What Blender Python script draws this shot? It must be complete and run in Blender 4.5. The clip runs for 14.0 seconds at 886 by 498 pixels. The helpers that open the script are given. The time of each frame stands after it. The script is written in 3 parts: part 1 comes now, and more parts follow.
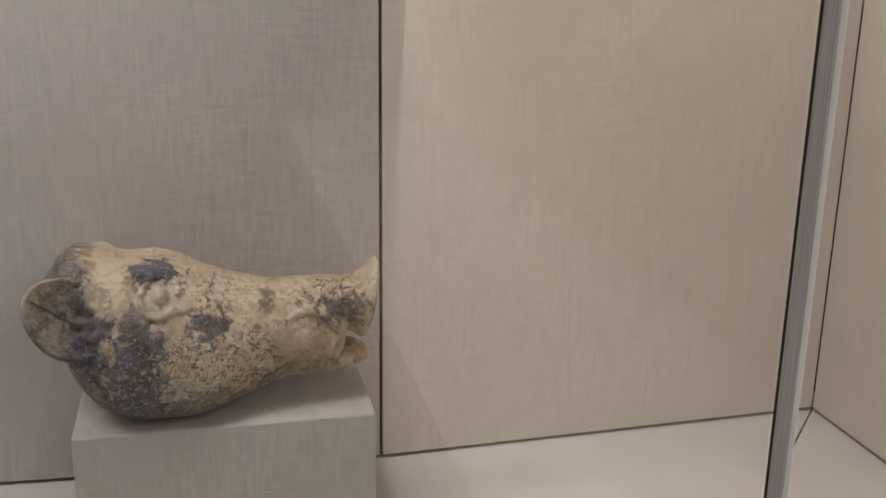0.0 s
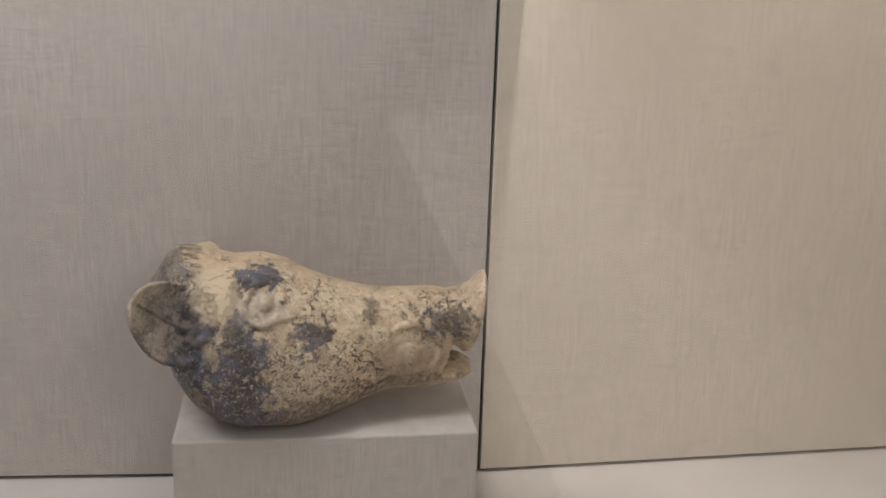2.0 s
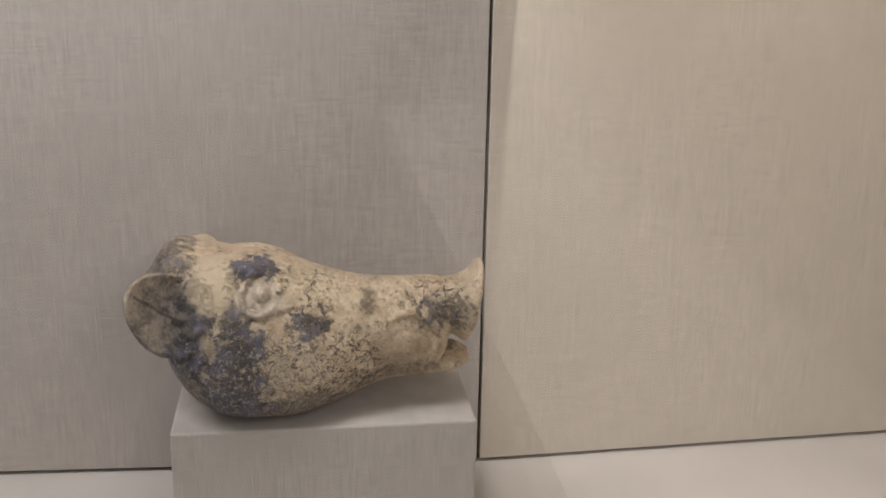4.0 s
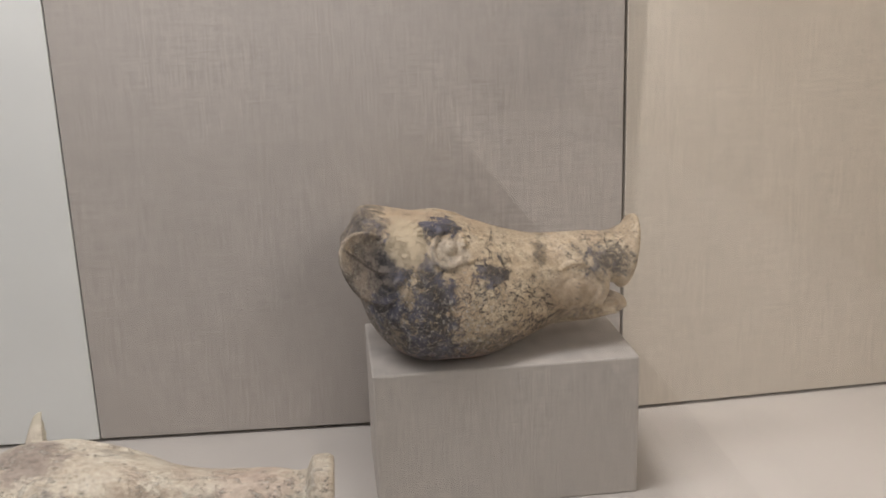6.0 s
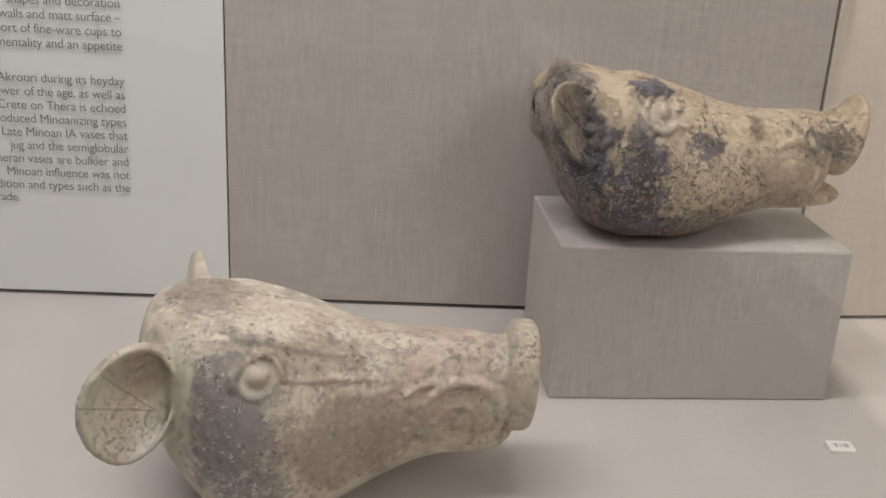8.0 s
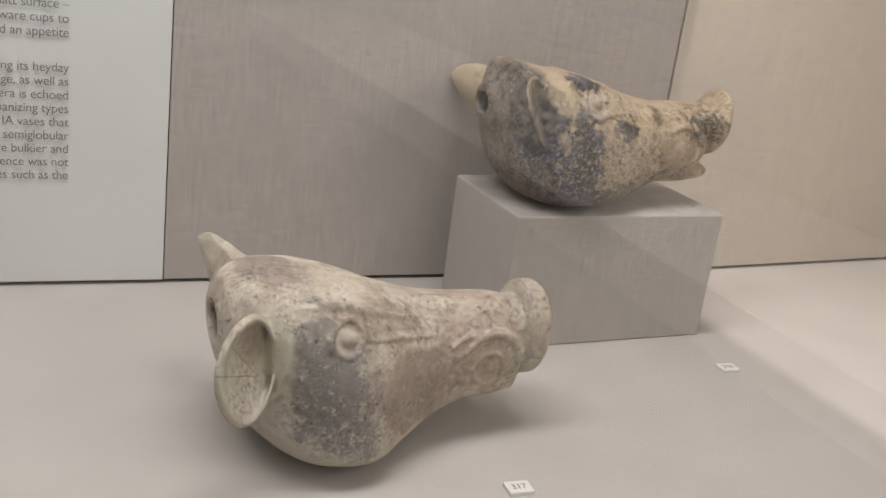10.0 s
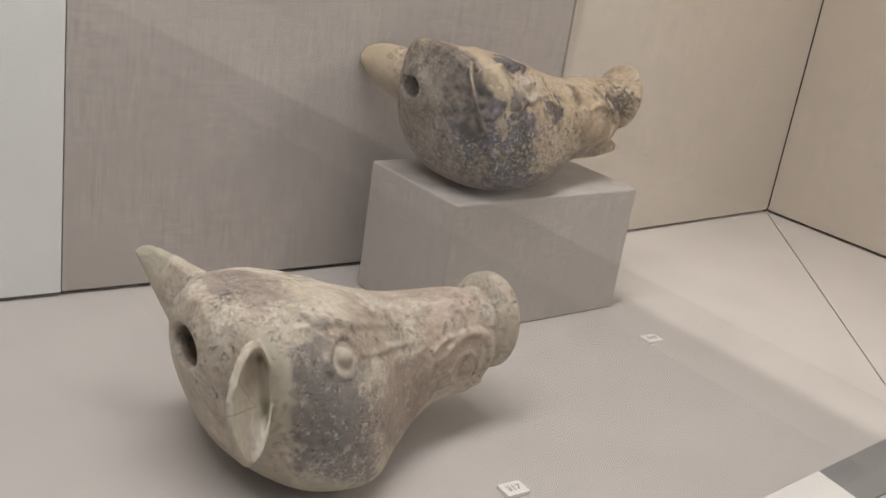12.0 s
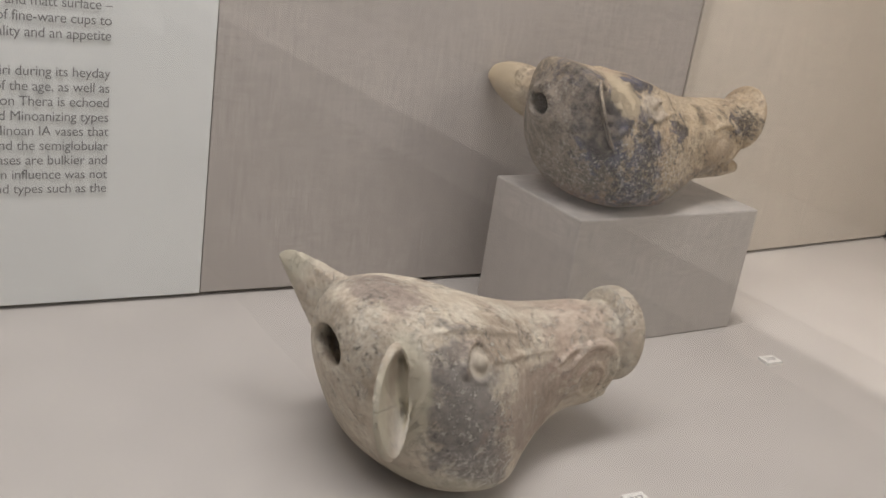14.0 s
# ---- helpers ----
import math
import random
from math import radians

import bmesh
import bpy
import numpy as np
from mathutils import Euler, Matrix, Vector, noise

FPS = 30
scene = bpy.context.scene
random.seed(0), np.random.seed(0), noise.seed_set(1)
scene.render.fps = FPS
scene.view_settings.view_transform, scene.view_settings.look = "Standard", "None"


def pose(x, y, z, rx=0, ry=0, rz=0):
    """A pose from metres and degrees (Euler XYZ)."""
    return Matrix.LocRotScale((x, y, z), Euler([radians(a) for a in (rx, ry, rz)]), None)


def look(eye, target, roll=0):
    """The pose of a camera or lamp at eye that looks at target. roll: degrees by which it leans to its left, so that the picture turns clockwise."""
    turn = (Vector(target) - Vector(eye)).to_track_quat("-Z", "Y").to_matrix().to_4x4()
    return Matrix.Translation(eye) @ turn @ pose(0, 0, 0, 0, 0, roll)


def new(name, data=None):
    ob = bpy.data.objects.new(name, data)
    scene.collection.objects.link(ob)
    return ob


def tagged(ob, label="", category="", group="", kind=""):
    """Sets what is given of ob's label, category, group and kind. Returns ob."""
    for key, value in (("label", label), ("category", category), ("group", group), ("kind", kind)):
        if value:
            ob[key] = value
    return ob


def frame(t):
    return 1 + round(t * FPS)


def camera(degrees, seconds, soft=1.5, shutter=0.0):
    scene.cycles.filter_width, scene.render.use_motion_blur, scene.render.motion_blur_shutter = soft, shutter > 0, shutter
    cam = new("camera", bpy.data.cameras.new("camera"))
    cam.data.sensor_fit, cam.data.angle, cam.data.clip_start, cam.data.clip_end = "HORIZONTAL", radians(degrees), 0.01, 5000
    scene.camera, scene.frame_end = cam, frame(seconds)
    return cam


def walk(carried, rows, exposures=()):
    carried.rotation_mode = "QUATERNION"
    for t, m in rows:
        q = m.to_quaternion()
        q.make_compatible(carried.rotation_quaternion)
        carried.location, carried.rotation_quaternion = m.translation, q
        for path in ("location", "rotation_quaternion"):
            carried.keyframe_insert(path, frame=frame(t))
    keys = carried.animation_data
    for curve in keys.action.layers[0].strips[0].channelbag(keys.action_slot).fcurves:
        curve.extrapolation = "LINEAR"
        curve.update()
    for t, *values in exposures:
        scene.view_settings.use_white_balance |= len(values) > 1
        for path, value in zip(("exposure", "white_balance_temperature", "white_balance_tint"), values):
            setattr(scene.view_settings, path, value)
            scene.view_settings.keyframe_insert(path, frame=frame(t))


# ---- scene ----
cam = camera(47.0, 14.0)
PATH = [
    (0, (0.143, -0.966, 0.636), (0.588, 0.902, 0.076), 0.9),
    (0.5, (0.145, -0.919, 0.646), (0.409, 0.979, 0.073), 0.8),
    (1, (0.133, -0.901, 0.641), (0.382, 0.996, 0.06), 1.2),
    (1.5, (0.139, -0.918, 0.647), (0.426, 0.97, 0.054), 1.4),
    (2, (0.134, -0.921, 0.649), (0.398, 0.974, 0.066), 1.7),
    (2.5, (0.131, -0.926, 0.641), (0.401, 0.973, 0.074), 1.4),
    (4.8, (0.137, -0.919, 0.644), (0.391, 0.97, 0.038), 0.2),
    (5, (0.137, -0.924, 0.644), (0.342, 0.97, 0.037), -1.7),
    (5.5, (0.095, -0.946, 0.649), (0.214, 0.951, 0.026), -1.4),
    (6, (-0.033, -1.044, 0.61), (0.18, 0.868, 0.064), -1.9),
    (6.5, (-0.131, -1.083, 0.575), (0.224, 0.802, 0.006), 1.1),
    (7, (-0.137, -1.008, 0.542), (0.165, 0.871, -0.073), 2.5),
    (7.5, (-0.163, -0.956, 0.516), (0.051, 0.928, -0.119), 3.3),
    (8, (-0.209, -0.945, 0.507), (-0.031, 0.928, -0.17), 3.0),
    (8.5, (-0.328, -0.982, 0.531), (0.125, 0.85, -0.132), 2.8),
    (9, (-0.459, -1.023, 0.522), (0.183, 0.758, -0.122), 4.4),
    (9.2, (-0.487, -1.024, 0.512), (0.197, 0.744, -0.124), 5.8),
    (11.3, (-0.708, -0.871, 0.519), (0.406, 0.64, -0.171), 6.8),
    (11.5, (-0.718, -0.858, 0.521), (0.444, 0.622, -0.156), 7.4),
    (12, (-0.718, -0.846, 0.516), (0.489, 0.597, -0.162), 8.8),
    (12.5, (-0.72, -0.837, 0.521), (0.467, 0.618, -0.167), 8.3),
    (13, (-0.729, -0.841, 0.52), (0.448, 0.625, -0.163), 7.7),
    (13.5, (-0.743, -0.856, 0.527), (0.443, 0.606, -0.149), 6.8),
    (14, (-0.769, -0.849, 0.514), (0.297, 0.705, -0.156), 8.7),
]
walk(cam, [(t, look(eye, target, roll)) for t, eye, target, roll in PATH],
     [(0, -0.36), (0.5, -0.30), (0.9, -0.14), (5, -0.12), (7, -0.13), (8.5, -0.05), (9.2, -0.03), (11.5, -0.10), (14, -0.13)])

# ---- light ----
world = bpy.data.worlds.new("world")
world.use_nodes = True
world.node_tree.nodes["Background"].inputs[0].default_value = (0.97, 0.92, 1.0, 1)
world.node_tree.nodes["Background"].inputs[1].default_value = 0.29
scene.world = world


def area_lamp(name, eye, target, size_x, size_y, watts, colour):
    data = bpy.data.lights.new(name, "AREA")
    data.shape, data.size, data.size_y, data.energy, data.color = "RECTANGLE", size_x, size_y, watts, colour
    lamp = new(name, data)
    lamp.matrix_world = look(eye, target)
    return lamp


LAMPS = [
    area_lamp("ceiling_strip_lamp", (-0.38, -0.17, 1.28), (-0.38, -0.17, 0), 1.15, 0.30, 13.4, (1.0, 0.945, 0.96)),
    area_lamp("ceiling_strip_lamp", (0.41, -0.12, 1.28), (0.41, -0.12, 0), 0.03, 0.50, 6.2, (1.0, 0.915, 0.88)),
    area_lamp("ceiling_strip_lamp", (0.74, -2.45, 1.28), (0.74, -2.45, 0), 0.25, 2.8, 24.0, (1.0, 0.93, 0.90)),
]

# ---- materials ----


class Nodes:
    """A node material under construction."""

    def __init__(self, name, roughness=0.8, metallic=0.0):
        self.mat = bpy.data.materials.new(name)
        self.mat.use_nodes = True
        self.tree = self.mat.node_tree
        self.bsdf = self.tree.nodes["Principled BSDF"]
        self.bsdf.inputs["Roughness"].default_value = roughness
        self.bsdf.inputs["Metallic"].default_value = metallic
        self.coord = self.add("ShaderNodeTexCoord").outputs["Object"]

    def add(self, kind, **inputs):
        node = self.tree.nodes.new(kind)
        for key, value in inputs.items():
            self.put(node.inputs[key], value)
        return node

    def put(self, socket, value):
        if isinstance(value, bpy.types.NodeSocket):
            self.tree.links.new(value, socket)
        else:
            socket.default_value = value

    def mapped(self, scale=(1, 1, 1), location=(0, 0, 0)):
        return self.add("ShaderNodeMapping", Vector=self.coord, Scale=scale, Location=location).outputs[0]

    def noise(self, scale, detail=4, roughness=0.6, vector=None, distortion=0.0):
        return self.add("ShaderNodeTexNoise", Vector=vector or self.coord, Scale=scale, Detail=detail, Roughness=roughness,
                        Distortion=distortion).outputs["Fac"]

    def math(self, operation, a, b=0.0, clamp=False):
        node = self.tree.nodes.new("ShaderNodeMath")
        node.operation, node.use_clamp = operation, clamp
        self.put(node.inputs[0], a)
        self.put(node.inputs[1], b)
        return node.outputs[0]

    def ramp(self, value, low, high, to_low=0.0, to_high=1.0):
        node = self.tree.nodes.new("ShaderNodeMapRange")
        node.interpolation_type = "SMOOTHSTEP"
        for k, v in enumerate((value, low, high, to_low, to_high)):
            self.put(node.inputs[k], v)
        return node.outputs[0]

    def mix(self, factor, a, b, blend="MIX"):
        node = self.tree.nodes.new("ShaderNodeMix")
        node.data_type, node.blend_type = "RGBA", blend
        self.put(node.inputs[0], factor)
        self.put(node.inputs[6], (*a, 1) if isinstance(a, tuple) else a)
        self.put(node.inputs[7], (*b, 1) if isinstance(b, tuple) else b)
        return node.outputs[2]

    def spot(self, centre, radii, edge=0.35, ragged=0.5, scale=45):
        """1 inside an ellipsoid with a ragged edge, 0 outside."""
        m = self.mapped(tuple(1 / r for r in radii), tuple(-c / r for c, r in zip(centre, radii)))
        node = self.tree.nodes.new("ShaderNodeVectorMath")
        node.operation = "LENGTH"
        self.put(node.inputs[0], m)
        rough = self.math("MULTIPLY", self.math("SUBTRACT", self.noise(scale, 6, 0.7), 0.5), ragged * 2)
        return self.ramp(self.math("ADD", node.outputs["Value"], rough), 1 + edge / 2, 1 - edge / 2)

    def dot(self, a, b):
        node = self.tree.nodes.new("ShaderNodeVectorMath")
        node.operation = "DOT_PRODUCT"
        self.put(node.inputs[0], a)
        self.put(node.inputs[1], b)
        return node.outputs["Value"]

    def stroke(self, a, b, width, wobble=0.004, scale=60, face=None):
        """1 along a wavering line from a to b, 0 beyond its width; face: the depth that does not count."""
        jitter = self.add("ShaderNodeTexNoise", Vector=self.coord, Scale=scale, Detail=3.0).outputs["Color"]
        moved = self.tree.nodes.new("ShaderNodeVectorMath")
        moved.operation = "MULTIPLY_ADD"
        self.put(moved.inputs[0], jitter)
        self.put(moved.inputs[1], (wobble * 2,) * 3)
        shifted = self.tree.nodes.new("ShaderNodeVectorMath")
        shifted.operation = "SUBTRACT"
        self.put(shifted.inputs[0], self.coord)
        self.put(shifted.inputs[1], tuple(k + wobble for k in a))
        self.put(moved.inputs[2], shifted.outputs[0])
        way, place = Vector(b) - Vector(a), moved.outputs[0]
        if face:
            face = Vector(face).normalized()
            way -= face * way.dot(face)
            shadow = self.tree.nodes.new("ShaderNodeVectorMath")
            shadow.operation = "PROJECT"
            self.put(shadow.inputs[0], place)
            self.put(shadow.inputs[1], tuple(face))
            flat = self.tree.nodes.new("ShaderNodeVectorMath")
            flat.operation = "SUBTRACT"
            self.put(flat.inputs[0], place)
            self.put(flat.inputs[1], shadow.outputs[0])
            place = flat.outputs[0]
        along = self.math("MULTIPLY", self.dot(place, tuple(way)), 1 / way.length_squared, True)
        foot = self.tree.nodes.new("ShaderNodeVectorMath")
        foot.operation = "SCALE"
        self.put(foot.inputs[0], tuple(way))
        self.put(foot.inputs["Scale"], along)
        gap = self.tree.nodes.new("ShaderNodeVectorMath")
        gap.operation = "DISTANCE"
        self.put(gap.inputs[0], place)
        self.put(gap.inputs[1], foot.outputs[0])
        return self.ramp(gap.outputs["Value"], width, width * 0.3)

    def worms(self, scale, thin=0.02, region=None):
        """Short thin wandering lines, like a crazed surface."""
        near = self.math("ABSOLUTE", self.math("SUBTRACT", self.noise(scale, 3, 0.6, None, 0.8), 0.5))
        broken = self.ramp(self.noise(scale * 0.9, 2, 0.5, self.mapped((1, 1, 1), (3, 1, 2))), 0.45, 0.55)
        out = self.math("MULTIPLY", self.ramp(near, thin, thin * 0.3), broken)
        return out if region is None else self.math("MULTIPLY", out, region)

    def facing(self, way):
        """1 on the side of a sheet that looks towards way."""
        return self.ramp(self.dot(self.add("ShaderNodeNewGeometry").outputs["Normal"], tuple(Vector(way).normalized())), 0.05, 0.35)

    def finish(self, colour, height=None, strength=0.3, distance=0.001):
        self.put(self.bsdf.inputs["Base Color"], (*colour, 1) if isinstance(colour, tuple) else colour)
        if height is not None:
            bump = self.add("ShaderNodeBump", Strength=strength, Distance=distance, Height=height)
            self.put(self.bsdf.inputs["Normal"], bump.outputs[0])
        return self.mat


def linen(name, colour, slub=0.10):
    """Woven cloth stretched over board: fine vertical and horizontal threads with slubs."""
    n = Nodes(name, 0.95)
    up = n.noise(1.0, 3, 0.75, n.mapped((480, 480, 24)))
    across = n.noise(1.0, 3, 0.75, n.mapped((34, 34, 520)))
    patch = n.noise(7.0, 4, 0.6)
    weave = n.math("ADD", n.math("MULTIPLY", up, 0.54), n.math("MULTIPLY", across, 0.46))
    weave = n.math("ADD", n.math("MULTIPLY", weave, 0.88), n.math("MULTIPLY", n.noise(160, 3, 0.7), 0.12))
    dark = tuple(c * (1 - slub * 1.6) for c in colour)
    light = tuple(min(1, c * (1 + slub)) for c in colour)
    c = n.mix(n.ramp(weave, 0.34, 0.66), dark, light)
    c = n.mix(n.ramp(patch, 0.3, 0.7, 0, 0.5), c, tuple(k * 0.88 for k in colour))
    nub = n.math("MULTIPLY", n.ramp(n.noise(1.0, 3, 0.6, n.mapped((95, 95, 150))), 0.66, 0.74), n.ramp(n.noise(16, 3, 0.6), 0.42, 0.6))
    c = n.mix(n.math("MULTIPLY", nub, slub * 3), c, tuple(min(1, k * 1.35) for k in colour))
    fleck = n.ramp(n.noise(160, 2, 0.5), 0.74, 0.78)
    c = n.mix(n.math("MULTIPLY", fleck, 0.35), c, tuple(k * 0.6 for k in colour))
    return n.finish(c, n.math("ADD", weave, n.math("MULTIPLY", nub, 0.9)), 0.5, 0.0014)


def paint(name, colour, roughness=0.6, vary=0.06, scale=9.0):
    n = Nodes(name, roughness)
    c = n.mix(n.ramp(n.noise(scale, 5, 0.6), 0.3, 0.7), tuple(k * (1 - vary) for k in colour), tuple(min(1, k * (1 + vary)) for k in colour))
    fine = n.noise(900, 3, 0.6)
    c = n.mix(n.math("MULTIPLY", n.ramp(fine, 0.5, 0.8), 0.25), c, tuple(k * 0.8 for k in colour))
    return n.finish(c, fine, 0.15, 0.0005)


WALL_CLOTH = linen("grey_linen", (0.475, 0.435, 0.40), 0.13)
BAY_CLOTH = linen("beige_linen", (0.575, 0.52, 0.447), 0.10)
BLOCK_CLOTH = linen("block_linen", (0.51, 0.475, 0.44), 0.17)
DECK_PAINT = paint("deck_board", (0.52, 0.487, 0.455), 0.7, 0.04)
TEXT_BOARD = paint("text_board", (0.74, 0.75, 0.73), 0.5, 0.02)
INK = paint("printed_ink", (0.19, 0.185, 0.18), 0.6, 0.05)
DARK_GAP = paint("dark_gap", (0.02, 0.018, 0.016), 0.9, 0.1)
WHITE_CARD = paint("white_card", (0.82, 0.80, 0.76), 0.5, 0.03)
STEEL = Nodes("satin_grey_metal", 0.4, 0.15)
STEEL = STEEL.finish(STEEL.mix(STEEL.ramp(STEEL.noise(1, 3, 0.6, STEEL.mapped((900, 900, 8))), 0.3, 0.7), (0.34, 0.32, 0.30), (0.44, 0.42, 0.40)))
LEDGE_GREY = paint("ledge_grey", (0.24, 0.235, 0.23), 0.6)
PLINTH_DARK = paint("plinth_dark", (0.055, 0.052, 0.05), 0.7)
ROOM_WALL = paint("room_wall", (0.36, 0.34, 0.32), 0.8)
ROOM_PALE = paint("room_pale_wall", (0.82, 0.80, 0.77), 0.8)
ROOM_FLOOR = paint("room_floor", (0.07, 0.065, 0.06), 0.6)
CASE_WHITE = paint("case_ceiling_paint", (0.7, 0.69, 0.67), 0.8)


def clay_pale():
    """Pale slipped clay with grey wear, whitish crust, restored cream plaster and some painted shade."""
    n = Nodes("pale_clay", 0.52)
    grain, blot = n.noise(420, 6, 0.75), n.noise(42, 7, 0.7)
    c = n.mix(n.ramp(blot, 0.34, 0.66), (0.47, 0.40, 0.315), (0.64, 0.575, 0.475))
    c = n.mix(n.math("MULTIPLY", n.ramp(n.noise(18, 6, 0.65), 0.48, 0.64), 0.5), c, (0.43, 0.34, 0.275))
    patches = (
        ((0.096, -0.075, 0.104), (0.036, 0.10, 0.064), 0.88, (0.195, 0.18, 0.172)),
        ((0.110, -0.085, 0.050), (0.034, 0.10, 0.036), 0.75, (0.20, 0.185, 0.178)),
        ((0.180, -0.06, 0.080), (0.066, 0.10, 0.040), 0.78, (0.285, 0.222, 0.185)),
        # shade of the hollow under the brow, painted brown
        ((0.150, -0.06, 0.150), (0.065, 0.045, 0.015), 0.6, (0.24, 0.18, 0.135)),
        ((0.062, 0.0, 0.195), (0.036, 0.045, 0.022), 0.7, (0.24, 0.19, 0.17)),
        ((0.262, -0.03, 0.125), (0.050, 0.06, 0.040), 0.35, (0.42, 0.29, 0.25)),
        ((0.110, -0.09, 0.012), (0.090, 0.06, 0.016), 0.4, (0.40, 0.33, 0.20)),
        ((0.282, -0.045, 0.082), (0.018, 0.03, 0.018), 0.4, (0.30, 0.23, 0.17)),
    )
    for centre, radii, amount, colour in patches:
        c = n.mix(n.math("MULTIPLY", n.spot(centre, radii, 0.5, 1.2, 50), amount), c, colour)
    c = n.mix(0.26, c, n.mix(n.ramp(n.noise(170, 6, 0.8), 0.36, 0.64), (0.30, 0.27, 0.24), (1.0, 0.97, 0.92)), "OVERLAY")
    crust = n.math("MULTIPLY", n.ramp(n.noise(165, 7, 0.85), 0.53, 0.575), n.ramp(n.noise(26, 5, 0.7), 0.45, 0.56))
    c = n.mix(n.math("MULTIPLY", crust, 0.75), c, (0.74, 0.69, 0.61))
    speck = n.math("MULTIPLY", n.ramp(n.noise(175, 7, 0.85), 0.55, 0.59), n.ramp(n.noise(30, 5, 0.7), 0.46, 0.56))
    c = n.mix(n.math("MULTIPLY", speck, 0.8), c, (0.075, 0.065, 0.06))
    pits = n.ramp(n.noise(90, 5, 0.8), 0.66, 0.72)
    c = n.mix(n.math("MULTIPLY", pits, 0.6), c, (0.12, 0.095, 0.075))
    for centre, radii in (((0.0, 0.145, 0.165), (0.07, 0.050, 0.07)), ((-0.004, -0.140, 0.145), (0.050, 0.040, 0.055)),
                          ((0.046, -0.07, 0.120), (0.016, 0.06, 0.060)), ((0.070, -0.10, 0.022), (0.060, 0.06, 0.022))):
        c = n.mix(n.math("MULTIPLY", n.spot(centre, radii, 0.5, 0.3), 0.75), c, (0.56, 0.515, 0.40))
    scab = n.math("MULTIPLY", n.ramp(n.noise(140, 8, 0.9), 0.52, 0.56), n.spot((0.108, -0.085, 0.040), (0.045, 0.10, 0.034), 0.6, 0.9))
    c = n.mix(n.math("MULTIPLY", scab, 0.8), c, (0.76, 0.71, 0.63))
    c = n.mix(n.math("MULTIPLY", n.spot((0.111, -0.075, 0.145), (0.013, 0.03, 0.012), 0.4, 0.3), 0.75), c, (0.60, 0.53, 0.43))
    lines = n.worms(120, 0.022, n.ramp(n.noise(20, 4, 0.6), 0.50, 0.60))
    c = n.mix(n.math("MULTIPLY", lines, 0.28), c, (0.17, 0.135, 0.11))
    inside = n.spot((0.018, -0.101, 0.131), (0.048, 0.050, 0.060), 0.2, 0.05)
    ear_face, hub = (0.65, -0.73, 0.20), (0.040, -0.090, 0.117)
    inside = n.math("MULTIPLY", inside, n.facing(ear_face))
    # ear folds without relief: shaded creases and a pale one painted as lines
    for end, width, amount, colour in (((-0.020, -0.128, 0.146), 0.0014, 0.45, (0.17, 0.135, 0.095)), ((0.000, -0.108, 0.163), 0.0012, 0.45, (0.18, 0.145, 0.105)),
                                       ((0.004, -0.120, 0.100), 0.0016, 0.5, (0.66, 0.61, 0.51))):
        crease = n.math("MULTIPLY", n.stroke(hub, end, width, 0.0015, 70, ear_face), inside)
        c = n.mix(n.math("MULTIPLY", crease, amount), c, colour)
    # shading in the upper part of the ear, put into the colour
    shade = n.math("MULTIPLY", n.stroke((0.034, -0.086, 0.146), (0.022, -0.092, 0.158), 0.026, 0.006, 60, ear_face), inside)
    c = n.mix(n.math("MULTIPLY", shade, 0.6), c, (0.27, 0.215, 0.16))
    lobe = n.math("MULTIPLY", n.stroke((0.036, -0.092, 0.100), (0.022, -0.106, 0.086), 0.020, 0.004, 60, ear_face), inside)
    c = n.mix(n.math("MULTIPLY", lobe, 0.5), c, (0.68, 0.64, 0.58))
    height = n.math("ADD", n.math("MULTIPLY", grain, 0.35), n.math("ADD", n.math("MULTIPLY", blot, 0.4), n.math("MULTIPLY", crust, 0.3)))
    height = n.math("SUBTRACT", height, n.math("MULTIPLY", lines, 0.08))
    return n.finish(c, height, 0.9, 0.003)


